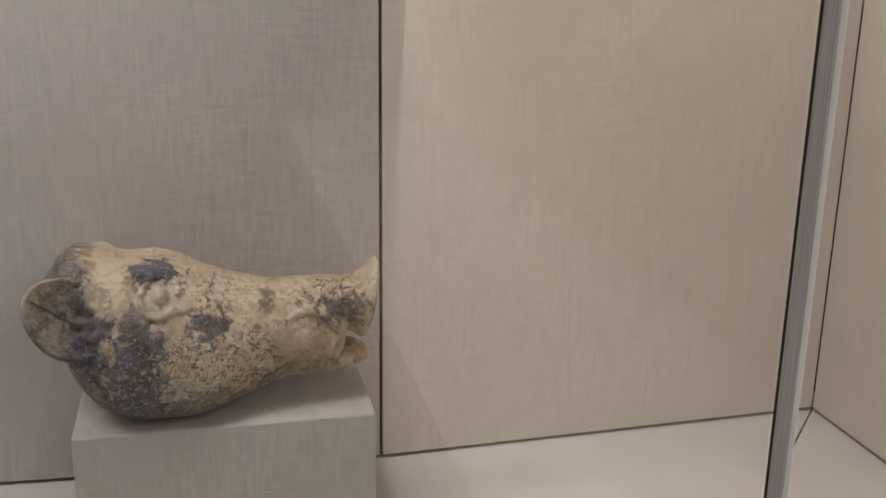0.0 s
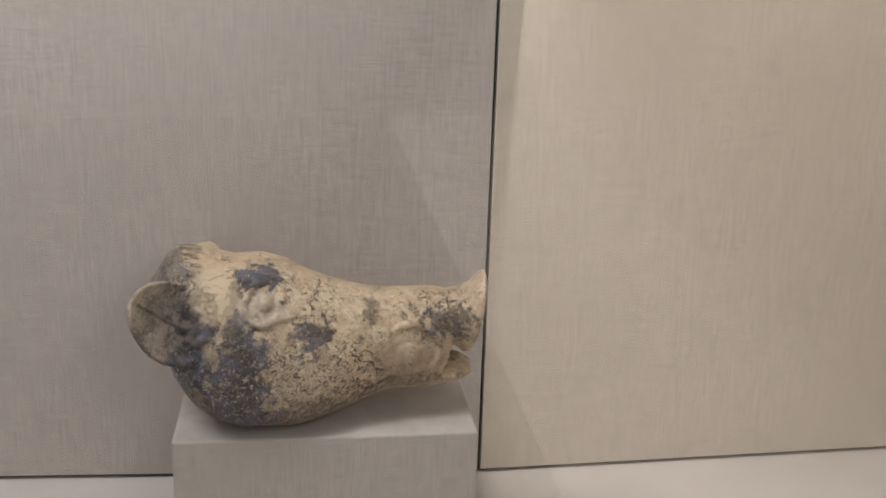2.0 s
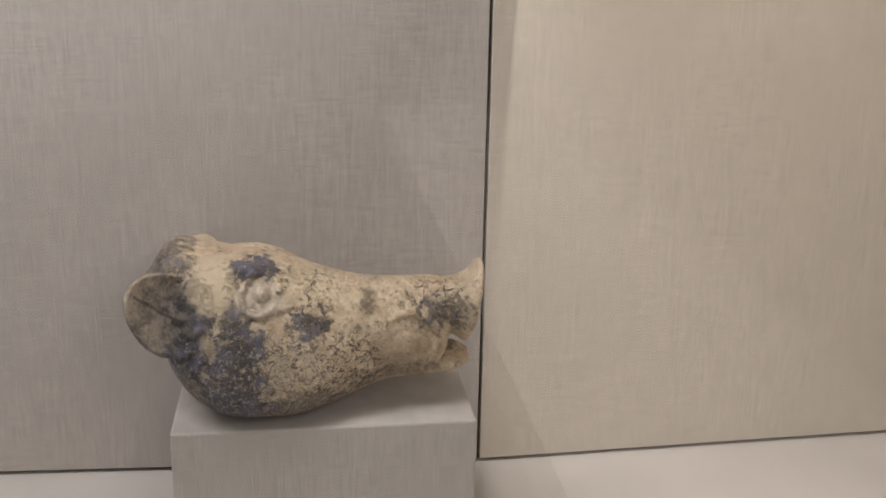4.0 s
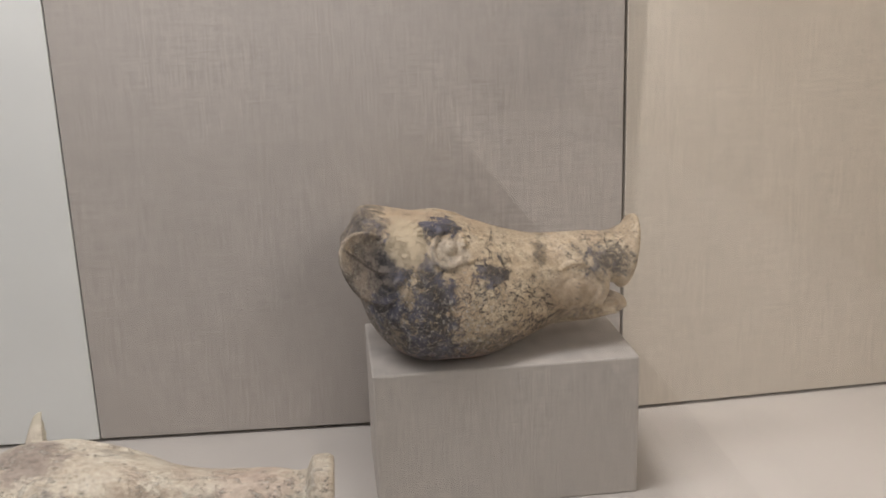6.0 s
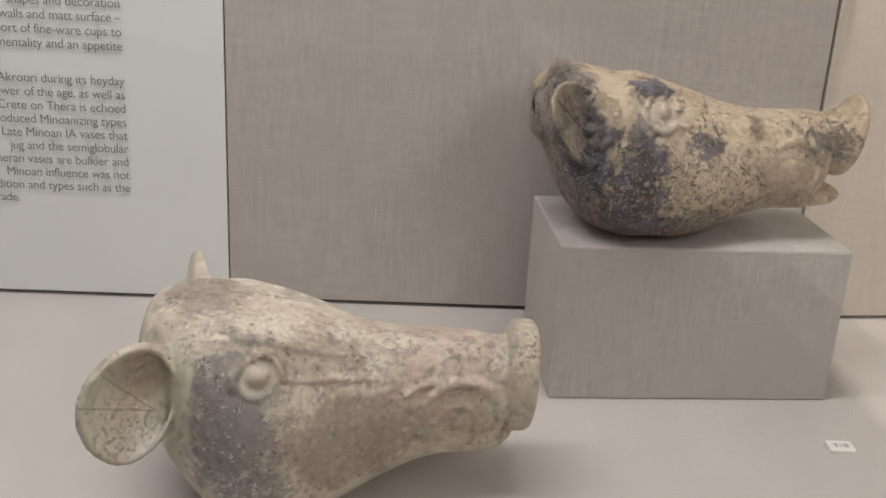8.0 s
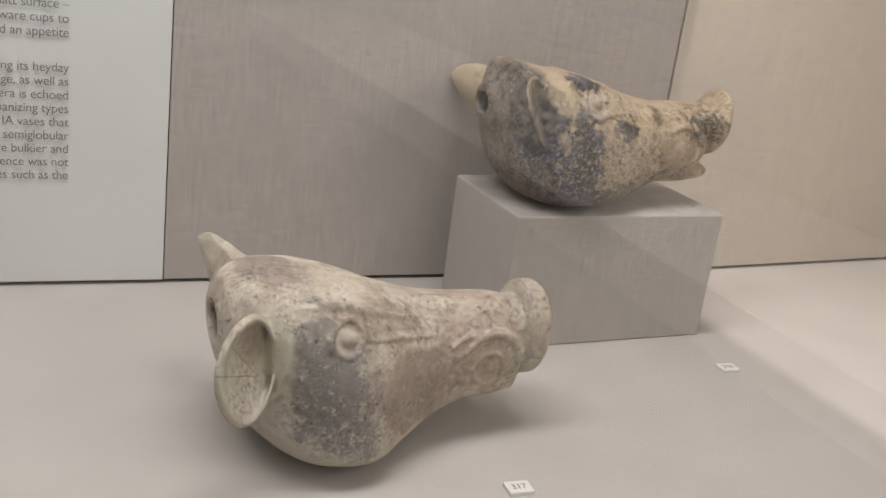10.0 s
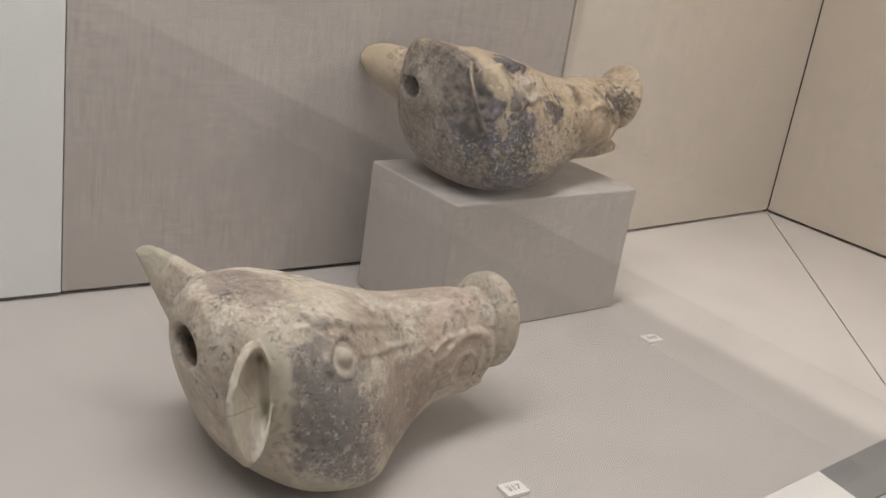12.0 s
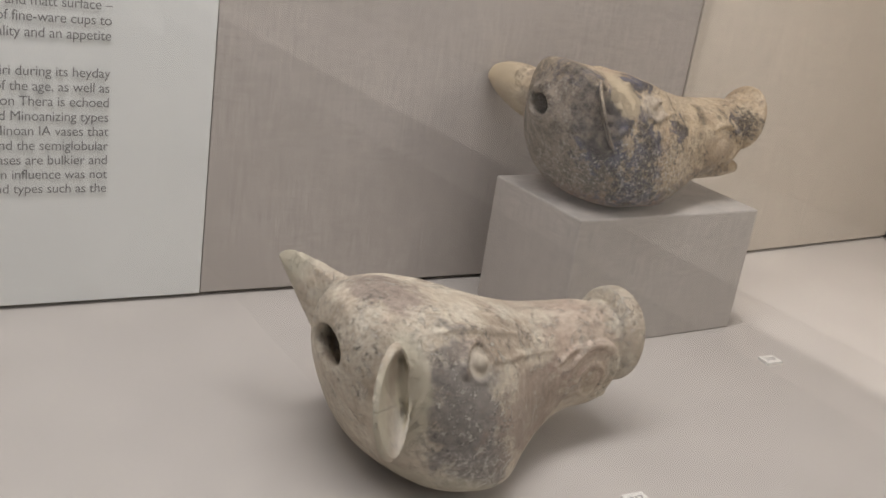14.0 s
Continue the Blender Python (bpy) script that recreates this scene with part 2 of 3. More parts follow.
def clay_dark():
    """Ochre clay with remains of a dark slate-blue slip, flaked, crazed and crusted; jaw shadow painted in."""
    n = Nodes("dark_slipped_clay", 0.5)
    grain, blot = n.noise(420, 6, 0.75), n.noise(45, 7, 0.7)
    c = n.mix(n.ramp(blot, 0.36, 0.64), (0.43, 0.335, 0.225), (0.57, 0.465, 0.335))
    c = n.mix(n.math("MULTIPLY", n.ramp(n.noise(15, 5, 0.6), 0.5, 0.64), 0.45), c, (0.50, 0.37, 0.255))
    # darker red-brown towards the bottom
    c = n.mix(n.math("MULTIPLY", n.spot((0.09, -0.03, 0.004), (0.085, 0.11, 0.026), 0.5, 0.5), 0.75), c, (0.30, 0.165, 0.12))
    # shadow at the jaw, painted as a grey-brown patch
    c = n.mix(n.math("MULTIPLY", n.spot((0.245, -0.05, 0.075), (0.034, 0.05, 0.026), 0.7, 0.8, 60), 0.5), c, (0.30, 0.225, 0.16))
    c = n.mix(0.2, c, n.mix(n.ramp(n.noise(210, 6, 0.8), 0.36, 0.64), (0.28, 0.25, 0.22), (1.0, 0.97, 0.92)), "OVERLAY")
    # back of the head: mottled grey-brown
    rear = n.spot((-0.005, -0.03, 0.080), (0.062, 0.14, 0.105), 0.6, 0.8, 34)
    mottle = n.mix(n.ramp(n.noise(48, 8, 0.78), 0.40, 0.60), (0.055, 0.050, 0.051), (0.26, 0.22, 0.185))
    c = n.mix(n.math("MULTIPLY", rear, 0.85), c, mottle)
    slip = None
    patches = (
        ((0.078, -0.085, 0.044), (0.036, 0.09, 0.044), 1.0),
        ((0.090, -0.085, 0.094), (0.021, 0.06, 0.030), 1.0),
        ((0.080, -0.05, 0.126), (0.012, 0.06, 0.026), 0.8),
        ((0.100, -0.040, 0.162), (0.027, 0.032, 0.009), 1.25),
        ((0.153, -0.07, 0.112), (0.020, 0.05, 0.015), 0.9),
        ((0.150, -0.09, 0.028), (0.070, 0.06, 0.020), 0.62),
        ((0.016, -0.01, 0.166), (0.020, 0.06, 0.018), 0.62),
        ((0.030, -0.085, 0.085), (0.030, 0.040, 0.026), 1.0),
        ((0.046, -0.070, 0.128), (0.018, 0.030, 0.026), 1.2),
        ((0.294, -0.035, 0.112), (0.026, 0.04, 0.018), 0.75),
        ((0.214, -0.04, 0.124), (0.008, 0.04, 0.013), 0.6),
        ((0.240, -0.05, 0.045), (0.050, 0.05, 0.010), 0.5),
    )
    for centre, radii, amount in patches:
        one = n.math("MULTIPLY", n.spot(centre, radii, 0.7, 2.0, 80), amount, True)
        slip = one if slip is None else n.math("MAXIMUM", slip, one)
    # the slip holds in scales: solid where thick, broken towards its edges
    flakes = n.ramp(n.math("ADD", n.noise(150, 9, 0.85, None, 0.5), n.math("MULTIPLY", slip, 0.13)), 0.53, 0.575)
    slip = n.math("MULTIPLY", slip, flakes)
    hue = n.mix(n.ramp(n.noise(24, 4, 0.6), 0.40, 0.58), (0.024, 0.022, 0.025), (0.105, 0.110, 0.165))
    c = n.mix(n.math("MULTIPLY", slip, 0.92), c, hue)
    # crazing and specks over the cheek
    cheek_zone = n.spot((0.140, -0.07, 0.055), (0.095, 0.09, 0.062), 0.6, 0.7, 40)
    fine = n.math("MAXIMUM", n.worms(100, 0.042, cheek_zone), n.worms(150, 0.034, n.ramp(n.noise(22, 4, 0.6), 0.45, 0.55)))
    c = n.mix(n.math("MULTIPLY", fine, 0.85), c, (0.060, 0.050, 0.050))
    speck = n.math("MULTIPLY", n.ramp(n.noise(230, 8, 0.9, None, 0.6), 0.540, 0.58), n.ramp(n.noise(24, 5, 0.7), 0.34, 0.50))
    speck = n.math("MULTIPLY", speck, n.ramp(rear, 0.0, 1.0, 1.0, 0.35))
    c = n.mix(n.math("MULTIPLY", speck, 0.85), c, (0.060, 0.052, 0.054))
    cracks = None
    for start, end, width in (((0.194, -0.07, 0.0885), (0.226, -0.055, 0.064), 0.0011), ((0.161, -0.04, 0.152), (0.150, -0.06, 0.126), 0.0007),
                              ((0.296, -0.03, 0.139), (0.290, -0.036, 0.112), 0.0009), ((0.055, -0.07, 0.100), (0.060, -0.085, 0.060), 0.0010)):
        one = n.stroke(start, end, width, 0.008, 75, (0, 1, 0))
        cracks = one if cracks is None else n.math("MAXIMUM", cracks, one)
    c = n.mix(n.math("MULTIPLY", cracks, 0.65), c, (0.05, 0.04, 0.032))
    # whitish lime crust, thickest on the slip and the back
    crust_zone = n.math("MAXIMUM", n.spot((0.070, -0.06, 0.050), (0.10, 0.12, 0.075), 0.6, 0.6), n.math("MULTIPLY", rear, 0.55))
    crust = n.math("MULTIPLY", n.ramp(n.noise(200, 8, 0.88, n.mapped((1, 1, 1), (1, 2, 3))), 0.540, 0.575), crust_zone)
    c = n.mix(n.math("MULTIPLY", crust, 0.85), c, (0.66, 0.61, 0.545))
    plain = n.math("MAXIMUM", n.spot((0.03, 0.17, 0.105), (0.09, 0.085, 0.07), 0.3, 0.1),
                   n.spot((0.060, -0.055, 0.150), (0.024, 0.045, 0.025), 0.22, 0.5, 70))
    c = n.mix(n.math("MULTIPLY", plain, 0.85), c, (0.50, 0.41, 0.285))
    eyes = n.spot((0.108, -0.066, 0.139), (0.024, 0.024, 0.020), 0.3, 0.6)
    c = n.mix(n.math("MULTIPLY", eyes, 0.5), c, n.mix(n.ramp(n.noise(130, 6, 0.8), 0.4, 0.6), (0.36, 0.32, 0.28), (0.58, 0.52, 0.44)))
    # inside of the ear: clean clay at the tip, mottled dark in the bowl
    ear_face = (0.70, -0.62, 0.35)
    front = n.facing(ear_face)
    bowl = n.math("MULTIPLY", n.spot((0.0215, -0.083, 0.134), (0.046, 0.045, 0.046), 0.2, 0.1),
                  n.stroke((0.027, -0.082, 0.140), (0.032, -0.084, 0.118), 0.023, 0.012, 60, ear_face))
    c = n.mix(n.math("MULTIPLY", n.math("MULTIPLY", bowl, front), 0.88), c, n.mix(n.ramp(n.noise(90, 6, 0.8), 0.42, 0.58), (0.030, 0.027, 0.028), (0.24, 0.205, 0.18)))
    outside = n.math("MULTIPLY", n.spot((0.018, -0.085, 0.134), (0.050, 0.045, 0.050), 0.4, 0.3), n.math("SUBTRACT", 1.0, front))
    c = n.mix(n.math("MULTIPLY", outside, 0.85), c, mottle)
    # fold of the ear, its shade painted as a dark line
    crease = n.math("MULTIPLY", n.stroke((0.036, -0.078, 0.122), (-0.004, -0.102, 0.158), 0.0022, 0.002, 70, ear_face),
                    n.spot((0.0215, -0.083, 0.134), (0.048, 0.050, 0.050), 0.2, 0.05))
    c = n.mix(n.math("MULTIPLY", n.math("MULTIPLY", crease, front), 0.8), c, (0.06, 0.045, 0.035))
    height = n.math("ADD", n.math("MULTIPLY", grain, 0.3), n.math("ADD", n.math("MULTIPLY", blot, 0.4), n.math("MULTIPLY", slip, 0.4)))
    height = n.math("SUBTRACT", n.math("ADD", height, n.math("MULTIPLY", crust, 0.3)), n.math("MULTIPLY", n.math("MAXIMUM", fine, cracks), 0.4))
    return n.finish(c, height, 0.9, 0.003)


CLAY_PALE, CLAY_DARK = clay_pale(), clay_dark()

GLASS = Nodes("case_glass", 0.02)
clear = GLASS.add("ShaderNodeBsdfTransparent", Color=(0.97, 0.98, 0.97, 1))
shine = GLASS.add("ShaderNodeBsdfGlossy", Roughness=0.03)
veil = GLASS.add("ShaderNodeMixShader", Fac=0.050)
GLASS.tree.links.new(clear.outputs[0], veil.inputs[1])
GLASS.tree.links.new(shine.outputs[0], veil.inputs[2])
GLASS.tree.links.new(veil.outputs[0], GLASS.tree.nodes["Material Output"].inputs["Surface"])
GLASS = GLASS.mat

# ---- mesh helpers ----


def link(name, bm, material, parent=None, label="", smooth=False):
    mesh = bpy.data.meshes.new(name)
    bmesh.ops.recalc_face_normals(bm, faces=bm.faces)
    for f in bm.faces:
        f.smooth = smooth
    bm.to_mesh(mesh)
    bm.free()
    mesh.materials.append(material)
    ob = new(name, mesh)
    ob.parent = parent
    return tagged(ob, label)


def prism(outline, z0, z1, bevel=0.0):
    """An upright prism over a plan outline."""
    bm = bmesh.new()
    low = [bm.verts.new((x, y, z0)) for x, y in outline]
    high = [bm.verts.new((x, y, z1)) for x, y in outline]
    bm.faces.new(low[::-1])
    bm.faces.new(high)
    for k in range(len(outline)):
        j = (k + 1) % len(outline)
        bm.faces.new((low[k], low[j], high[j], high[k]))
    if bevel:
        bmesh.ops.bevel(bm, geom=bm.edges[:], offset=bevel, segments=2, affect="EDGES", profile=0.5)
    return bm


def box(x0, x1, y0, y1, z0, z1, bevel=0.0):
    return prism([(x0, y0), (x1, y0), (x1, y1), (x0, y1)], z0, z1, bevel)


# ---- the case ----
CORNER, JOINT, BOARD_EDGE = (0.988, 0.239), (0.347, 0.218), (-0.360, 0.253)
GLASS_Y, CASE_TOP, CASE_LEFT = -0.46, 1.30, -1.50
SLOPE = (BOARD_EDGE[1] - JOINT[1]) / (BOARD_EDGE[0] - JOINT[0])


def back_y(x):
    return JOINT[1] + SLOPE * (x - JOINT[0])


def wall_panel(name, x0, y0, x1, y1, material, label, thick=0.018, bottom=0.005):
    """An upright board between two plan points, its face towards -y or -x."""
    along = Vector((x1 - x0, y1 - y0)).normalized()
    back = Vector((-along.y, along.x)) * thick
    bm = prism([(x0, y0), (x1, y1), (x1 + back.x, y1 + back.y), (x0 + back.x, y0 + back.y)], bottom, CASE_TOP - 0.01, 0.0012)
    return tagged(link(name, bm, material), label, "wall panel", kind="structure")


wall_panel("wall_back", BOARD_EDGE[0] + 0.0008, back_y(BOARD_EDGE[0] + 0.0008), JOINT[0] - 0.002, back_y(JOINT[0] - 0.002), WALL_CLOTH,
           "grey-beige linen covered panel behind the two vessels")
wall_panel("wall_bay", JOINT[0] + 0.002, JOINT[1], CORNER[0], CORNER[1], BAY_CLOTH, "warm beige linen covered panel in the corner bay")
wall_panel("wall_east", CORNER[0], CORNER[1] - 0.002, CORNER[0] + 0.02, -4.0, BAY_CLOTH, "beige linen covered panel of the side wing")
text_panel = wall_panel("wall_text", CASE_LEFT, back_y(CASE_LEFT), BOARD_EDGE[0] - 0.0008, back_y(BOARD_EDGE[0]) - 0.002, TEXT_BOARD,
                        "pale grey board printed with exhibition text")
tagged(link("wall_backing", prism([(CASE_LEFT - 0.02, 0.40), (CASE_LEFT - 0.02, 0.45), (1.07, 0.45), (1.07, -4.05), (1.032, -4.05), (1.032, 0.40)], -0.9, CASE_TOP),
            DARK_GAP), "dark backing behind the case panels", "wall", kind="structure")
tagged(link("wall_west", box(CASE_LEFT - 0.02, CASE_LEFT, GLASS_Y, 0.40, 0.0, CASE_TOP), WALL_CLOTH), "grey linen covered end panel of the case", "wall panel", kind="structure")

# deck, cut by a mitred seam that runs from the back corner to the front
MITRE = Vector((-0.447, -0.488)).normalized()


def on_mitre(y, side=0.0):
    k = (y - CORNER[1]) / MITRE.y
    return (CORNER[0] + MITRE.x * k + side, y)


FRONT = GLASS_Y - 0.04
tagged(link("floor_deck", prism([(CASE_LEFT, FRONT), on_mitre(FRONT, -0.0018), on_mitre(0.25, -0.0018), (0.95, 0.395), (CASE_LEFT, 0.395)], -0.025, 0.0),
            DECK_PAINT), "smooth grey-beige display deck of the case", "deck", kind="structure")
tagged(link("floor_wing", prism([on_mitre(FRONT, 0.0018), (0.44, -0.52), (0.44, -4.0), (1.029, -4.0), (1.029, 0.30), (1.028, 0.27), on_mitre(0.25, 0.0018)], -0.025, 0.0),
            DECK_PAINT), "smooth beige display deck of the side wing", "deck", kind="structure")
tagged(link("plinth", box(CASE_LEFT, 0.99, GLASS_Y - 0.03, 0.39, -0.90, -0.026), PLINTH_DARK), "plain dark plinth under the display deck", "plinth", kind="structure")
tagged(link("plinth_wing", box(0.47, 1.029, -4.0, GLASS_Y - 0.031, -0.90, -0.026), PLINTH_DARK), "plain dark plinth under the side wing", "plinth", kind="structure")
tagged(link("trim_wing_fascia", box(0.442, 0.4685, -4.0, GLASS_Y - 0.062, -0.095, -0.0265, 0.001), DECK_PAINT), "pale fascia board along the edge of the side wing", "fascia", kind="structure")
tagged(link("ceiling", prism([(CASE_LEFT - 0.02, GLASS_Y - 0.05), (0.44, GLASS_Y - 0.05), (0.44, -4.0), (1.07, -4.0), (1.07, 0.45), (CASE_LEFT - 0.02, 0.45)], CASE_TOP, CASE_TOP + 0.03), CASE_WHITE), "plain white case ceiling", "ceiling", kind="structure")
tagged(link("trim_light_baffle", box(0.374, 0.380, GLASS_Y + 0.02, 0.20, 0.66, CASE_TOP), CASE_WHITE), "thin white baffle between two light bays", "baffle", kind="structure")

# room behind the visitor
tagged(link("floor_room", box(-4.0, 1.7, -9.0, 0.45, -0.95, -0.90), ROOM_FLOOR), "dark gallery floor", "floor", kind="structure")
tagged(link("wall_room_south", box(-4.0, 1.8, -9.1, -9.0, -0.95, 2.6), ROOM_WALL), "grey gallery wall", "wall", kind="structure")
# unseen pale wall, added as a bright surface for the glass to reflect
tagged(link("wall_room_east", box(1.70, 1.80, -9.0, -4.1, -0.95, 2.6), ROOM_PALE), "pale unseen gallery wall added to reflect in the glass", "wall", kind="structure")


# ---- case front: upright strip ----
def glass_strip(x, y):
    thing = new("glass_joint_strip")
    tagged(thing, "slim grey metal strip on the edge of the case glass", "metal strip")
    thing.matrix_world = pose(x, y, 0, 0, 0, -32)
    link("strip", box(-0.0052, 0.0035, -0.004, 0.004, 0.0, CASE_TOP - 0.001, 0.0008), STEEL, thing)
    link("seal", box(-0.0068, -0.0052, -0.0035, 0.0035, 0.0, CASE_TOP - 0.001), DARK_GAP, thing, "thin black rubber seal")
    link("edge_bead", box(0.0035, 0.0075, -0.003, 0.003, 0.0, CASE_TOP - 0.001, 0.0006), CASE_WHITE, thing, "pale edge bead")
    return thing


glass_strip(0.480, -0.46)

for name, bounds in (("glass_front", (CASE_LEFT, 0.468, GLASS_Y - 0.003, GLASS_Y + 0.003)), ("glass_wing", (0.483, 0.489, -4.0, GLASS_Y - 0.010))):
    pane = tagged(link(name, box(*bounds, 0.0, CASE_TOP - 0.002), GLASS), "clear upright glass pane of the display case", "glass pane", kind="structure")
    pane.visible_shadow = False

# ---- the block ----
block = new("display_block")
tagged(block, "grey linen covered display block under the dark vessel", "display block")
link("body", box(0.0, 0.304, 0.0, 0.176, 0.0, 0.171, 0.0026), BLOCK_CLOTH, block, smooth=False)


# ---- the two vessels ----
def spline(keys, x):
    """Smooth values at x between rows of (x, values...)."""
    xs = [k[0] for k in keys]
    if x <= xs[0]:
        return keys[0][1:]
    if x >= xs[-1]:
        return keys[-1][1:]
    i = max(k for k in range(len(xs) - 1) if xs[k] <= x)
    t = (x - xs[i]) / (xs[i + 1] - xs[i])
    out = []
    for c in range(1, len(keys[0])):
        p1, p2 = keys[i][c], keys[i + 1][c]
        d = xs[i + 1] - xs[i]
        m1 = (p2 - keys[i - 1][c]) / (xs[i + 1] - xs[i - 1]) if i > 0 else (p2 - p1) / d
        m2 = (keys[i + 2][c] - p1) / (xs[i + 2] - xs[i]) if i + 2 < len(xs) else (p2 - p1) / d
        h = t * t * (3 - 2 * t)
        out.append(p1 + (p2 - p1) * h + d * (m1 * (t ** 3 - 2 * t * t + t) + m2 * (t ** 3 - t * t)))
    return out


def skin(bm, rings):
    """Closed tube through rings of points."""
    loops = [[bm.verts.new(p) for p in ring] for ring in rings]
    for a, b in zip(loops, loops[1:]):
        for k in range(len(a)):
            j = (k + 1) % len(a)
            bm.faces.new((a[k], a[j], b[j], b[k]))
    bm.faces.new(loops[0][::-1])
    bm.faces.new(loops[-1])


def section(x, top, low, half, middle, upper, lower, lean=0.0, count=64):
    """An upright cross-section: two half super-ellipses that meet at the height middle."""
    ring = []
    for k in range(count):
        a = 2 * math.pi * k / count
        c, s = math.cos(a), math.sin(a)
        n = upper if s >= 0 else lower
        y = half * math.copysign(abs(c) ** (2 / n), c)
        z = middle + (top - middle if s >= 0 else middle - low) * math.copysign(abs(s) ** (2 / n), s)
        ring.append(Vector((x + lean * (z - middle), y, z)))
    return ring


def tube(bm, points, radii, count=12):
    """A round bar of varying thickness through points."""
    rings = []
    for k, p in enumerate(points):
        d = (points[min(k + 1, len(points) - 1)] - points[max(k - 1, 0)]).normalized()
        u = d.cross(Vector((0.3, 0.2, 1))).normalized()
        v = d.cross(u)
        rings.append([p + radii[k] * (math.cos(2 * math.pi * i / count) * u + math.sin(2 * math.pi * i / count) * v) for i in range(count)])
    skin(bm, rings)


def ball(bm, centre, radius, squash=(1, 1, 1)):
    m = Matrix.Translation(centre) @ Matrix.Diagonal((*[radius * s for s in squash], 1))
    bmesh.ops.create_icosphere(bm, subdivisions=3, radius=1, matrix=m)


def ear(bm, root, way, up, length, height, depth, thick=0.0055, pointed=0.75, taper=False):
    """A leaf-shaped cup that opens to the front."""
    way, up = way.normalized(), up.normalized()
    face = way.cross(up).normalized()
    if face.x < 0:
        face = -face
    rows, cols = 22, 18
    front, back = [], []
    for i in range(rows + 1):
        a = i / rows
        w = height * (max(0.0, math.sin(math.pi * (0.30 + 0.69 * a))) ** pointed)
        if taper:
            w = height * (1 - a) ** pointed + 0.002
        f, b = [], []
        for j in range(cols + 1):
            t = 2 * j / cols - 1
            p = root + way * (length * a) + up * (w * t) - face * (depth * (1 - t * t) * (1 - 0.55 * a * a)) + face * (0.18 * depth * a)
            half = thick * (0.5 - 0.38 * a * taper)
            f.append(bm.verts.new(p + face * half))
            b.append(bm.verts.new(p - face * half))
        front.append(f)
        back.append(b)
    for i in range(rows):
        for j in range(cols):
            bm.faces.new((front[i][j], front[i + 1][j], front[i + 1][j + 1], front[i][j + 1]))
            bm.faces.new((back[i][j], back[i][j + 1], back[i + 1][j + 1], back[i + 1][j]))
    for i in range(rows):
        bm.faces.new((front[i][0], back[i][0], back[i + 1][0], front[i + 1][0]))
        bm.faces.new((front[i][cols], front[i + 1][cols], back[i + 1][cols], back[i][cols]))
    for j in range(cols):
        bm.faces.new((front[0][j], front[0][j + 1], back[0][j + 1], back[0][j]))
        bm.faces.new((front[rows][j], back[rows][j], back[rows][j + 1], front[rows][j + 1]))


def cup(bm, centre, face, tip, root, radius, thick=0.006, point=0.10, long=1.0, wide=1.0):
    """A cupped ear: a rounded rim that faces outwards, its back drawn down to a root on the head."""
    face = face.normalized()
    tip = (tip - face * tip.dot(face)).normalized()
    side = face.cross(tip)
    deep = root - centre
    rows, cols = 12, 40

    def sheet(grow, depth, lift):
        out = []
        for i in range(rows + 1):
            q = i / rows
            ring = []
            for j in range(cols):
                a = 2 * math.pi * j / cols
                c = math.cos(a)
                w = (radius + grow) * (1 + point * max(0, c) ** 4)
                ring.append(centre + (tip * (c * long) + side * (math.sin(a) * wide)) * (w * q) + deep * (depth * (1 - q ** 2.2)) + face * lift)
            out.append(ring)
        return out

    inner, outer = sheet(0.0, 0.85, 0.0), sheet(thick, 1.0, -thick * 0.4)
    lip = [[(a + b) / 2 + face * thick * 0.45 for a, b in zip(inner[-1], outer[-1])]]
    inner[0] = [inner[0][0] + (p - inner[0][0]) * 0.15 for p in inner[1]]
    outer[0] = [outer[0][0] + (p - outer[0][0]) * 0.15 for p in outer[1]]
    skin(bm, inner + lip + outer[::-1])


def vessel(material, label, m, keys, hole, nose, rim, jaw, cups, ears, extras):
    """A hollow clay vessel in the shape of a boar's head, one skin with a hole at the back."""
    bm = bmesh.new()
    hz, hr = hole
    x0 = keys[0][0]
    rings = [section(x0 + 0.120, hz + 0.010, hz - 0.030, 0.030, hz - 0.015, 2, 2), section(x0 + 0.060, hz + 0.020, hz - 0.045, 0.040, hz - 0.015, 2, 2),
             section(x0 + 0.022, hz + hr * 1.2, hz - hr * 1.6, hr * 1.7, hz, 2, 2), section(x0 + 0.012, hz + hr, hz - hr * 1.1, hr * 1.3, hz, 2, 2),
             section(x0 + 0.004, hz + hr * 0.9, hz - hr * 0.9, hr * 1.2, hz, 2, 2), section(x0 - 0.001, hz + hr * 1.02, hz - hr * 1.02, hr * 1.3, hz, 2, 2)]
    last = keys[-1][0]
    count = 70
    for k in range(count + 1):
        x = x0 + (last - x0) * (k / count) ** 1.25
        rings.append(section(x, *spline(keys, x)))
    skin(bm, rings)
    skin(bm, [section(*r) for r in nose])
    skin(bm, [section(*r) for r in rim])
    skin(bm, [section(*r) for r in jaw])
    for e in cups:
        cup(bm, *e)
    for e in ears:
        ear(bm, *e)
    for side in (-1, 1):
        extras(bm, side)
    ob = link("boar_head_vessel", bm, material, smooth=True)
    skin_mod = ob.modifiers.new("skin", "REMESH")
    skin_mod.mode, skin_mod.voxel_size, skin_mod.use_smooth_shade = "VOXEL", 0.0016, True
    soft = ob.modifiers.new("soft", "SMOOTH")
    soft.factor, soft.iterations = 0.5, 5
    ob.matrix_world = m
    return tagged(ob, label, "clay vessel", group="boar head vessels")


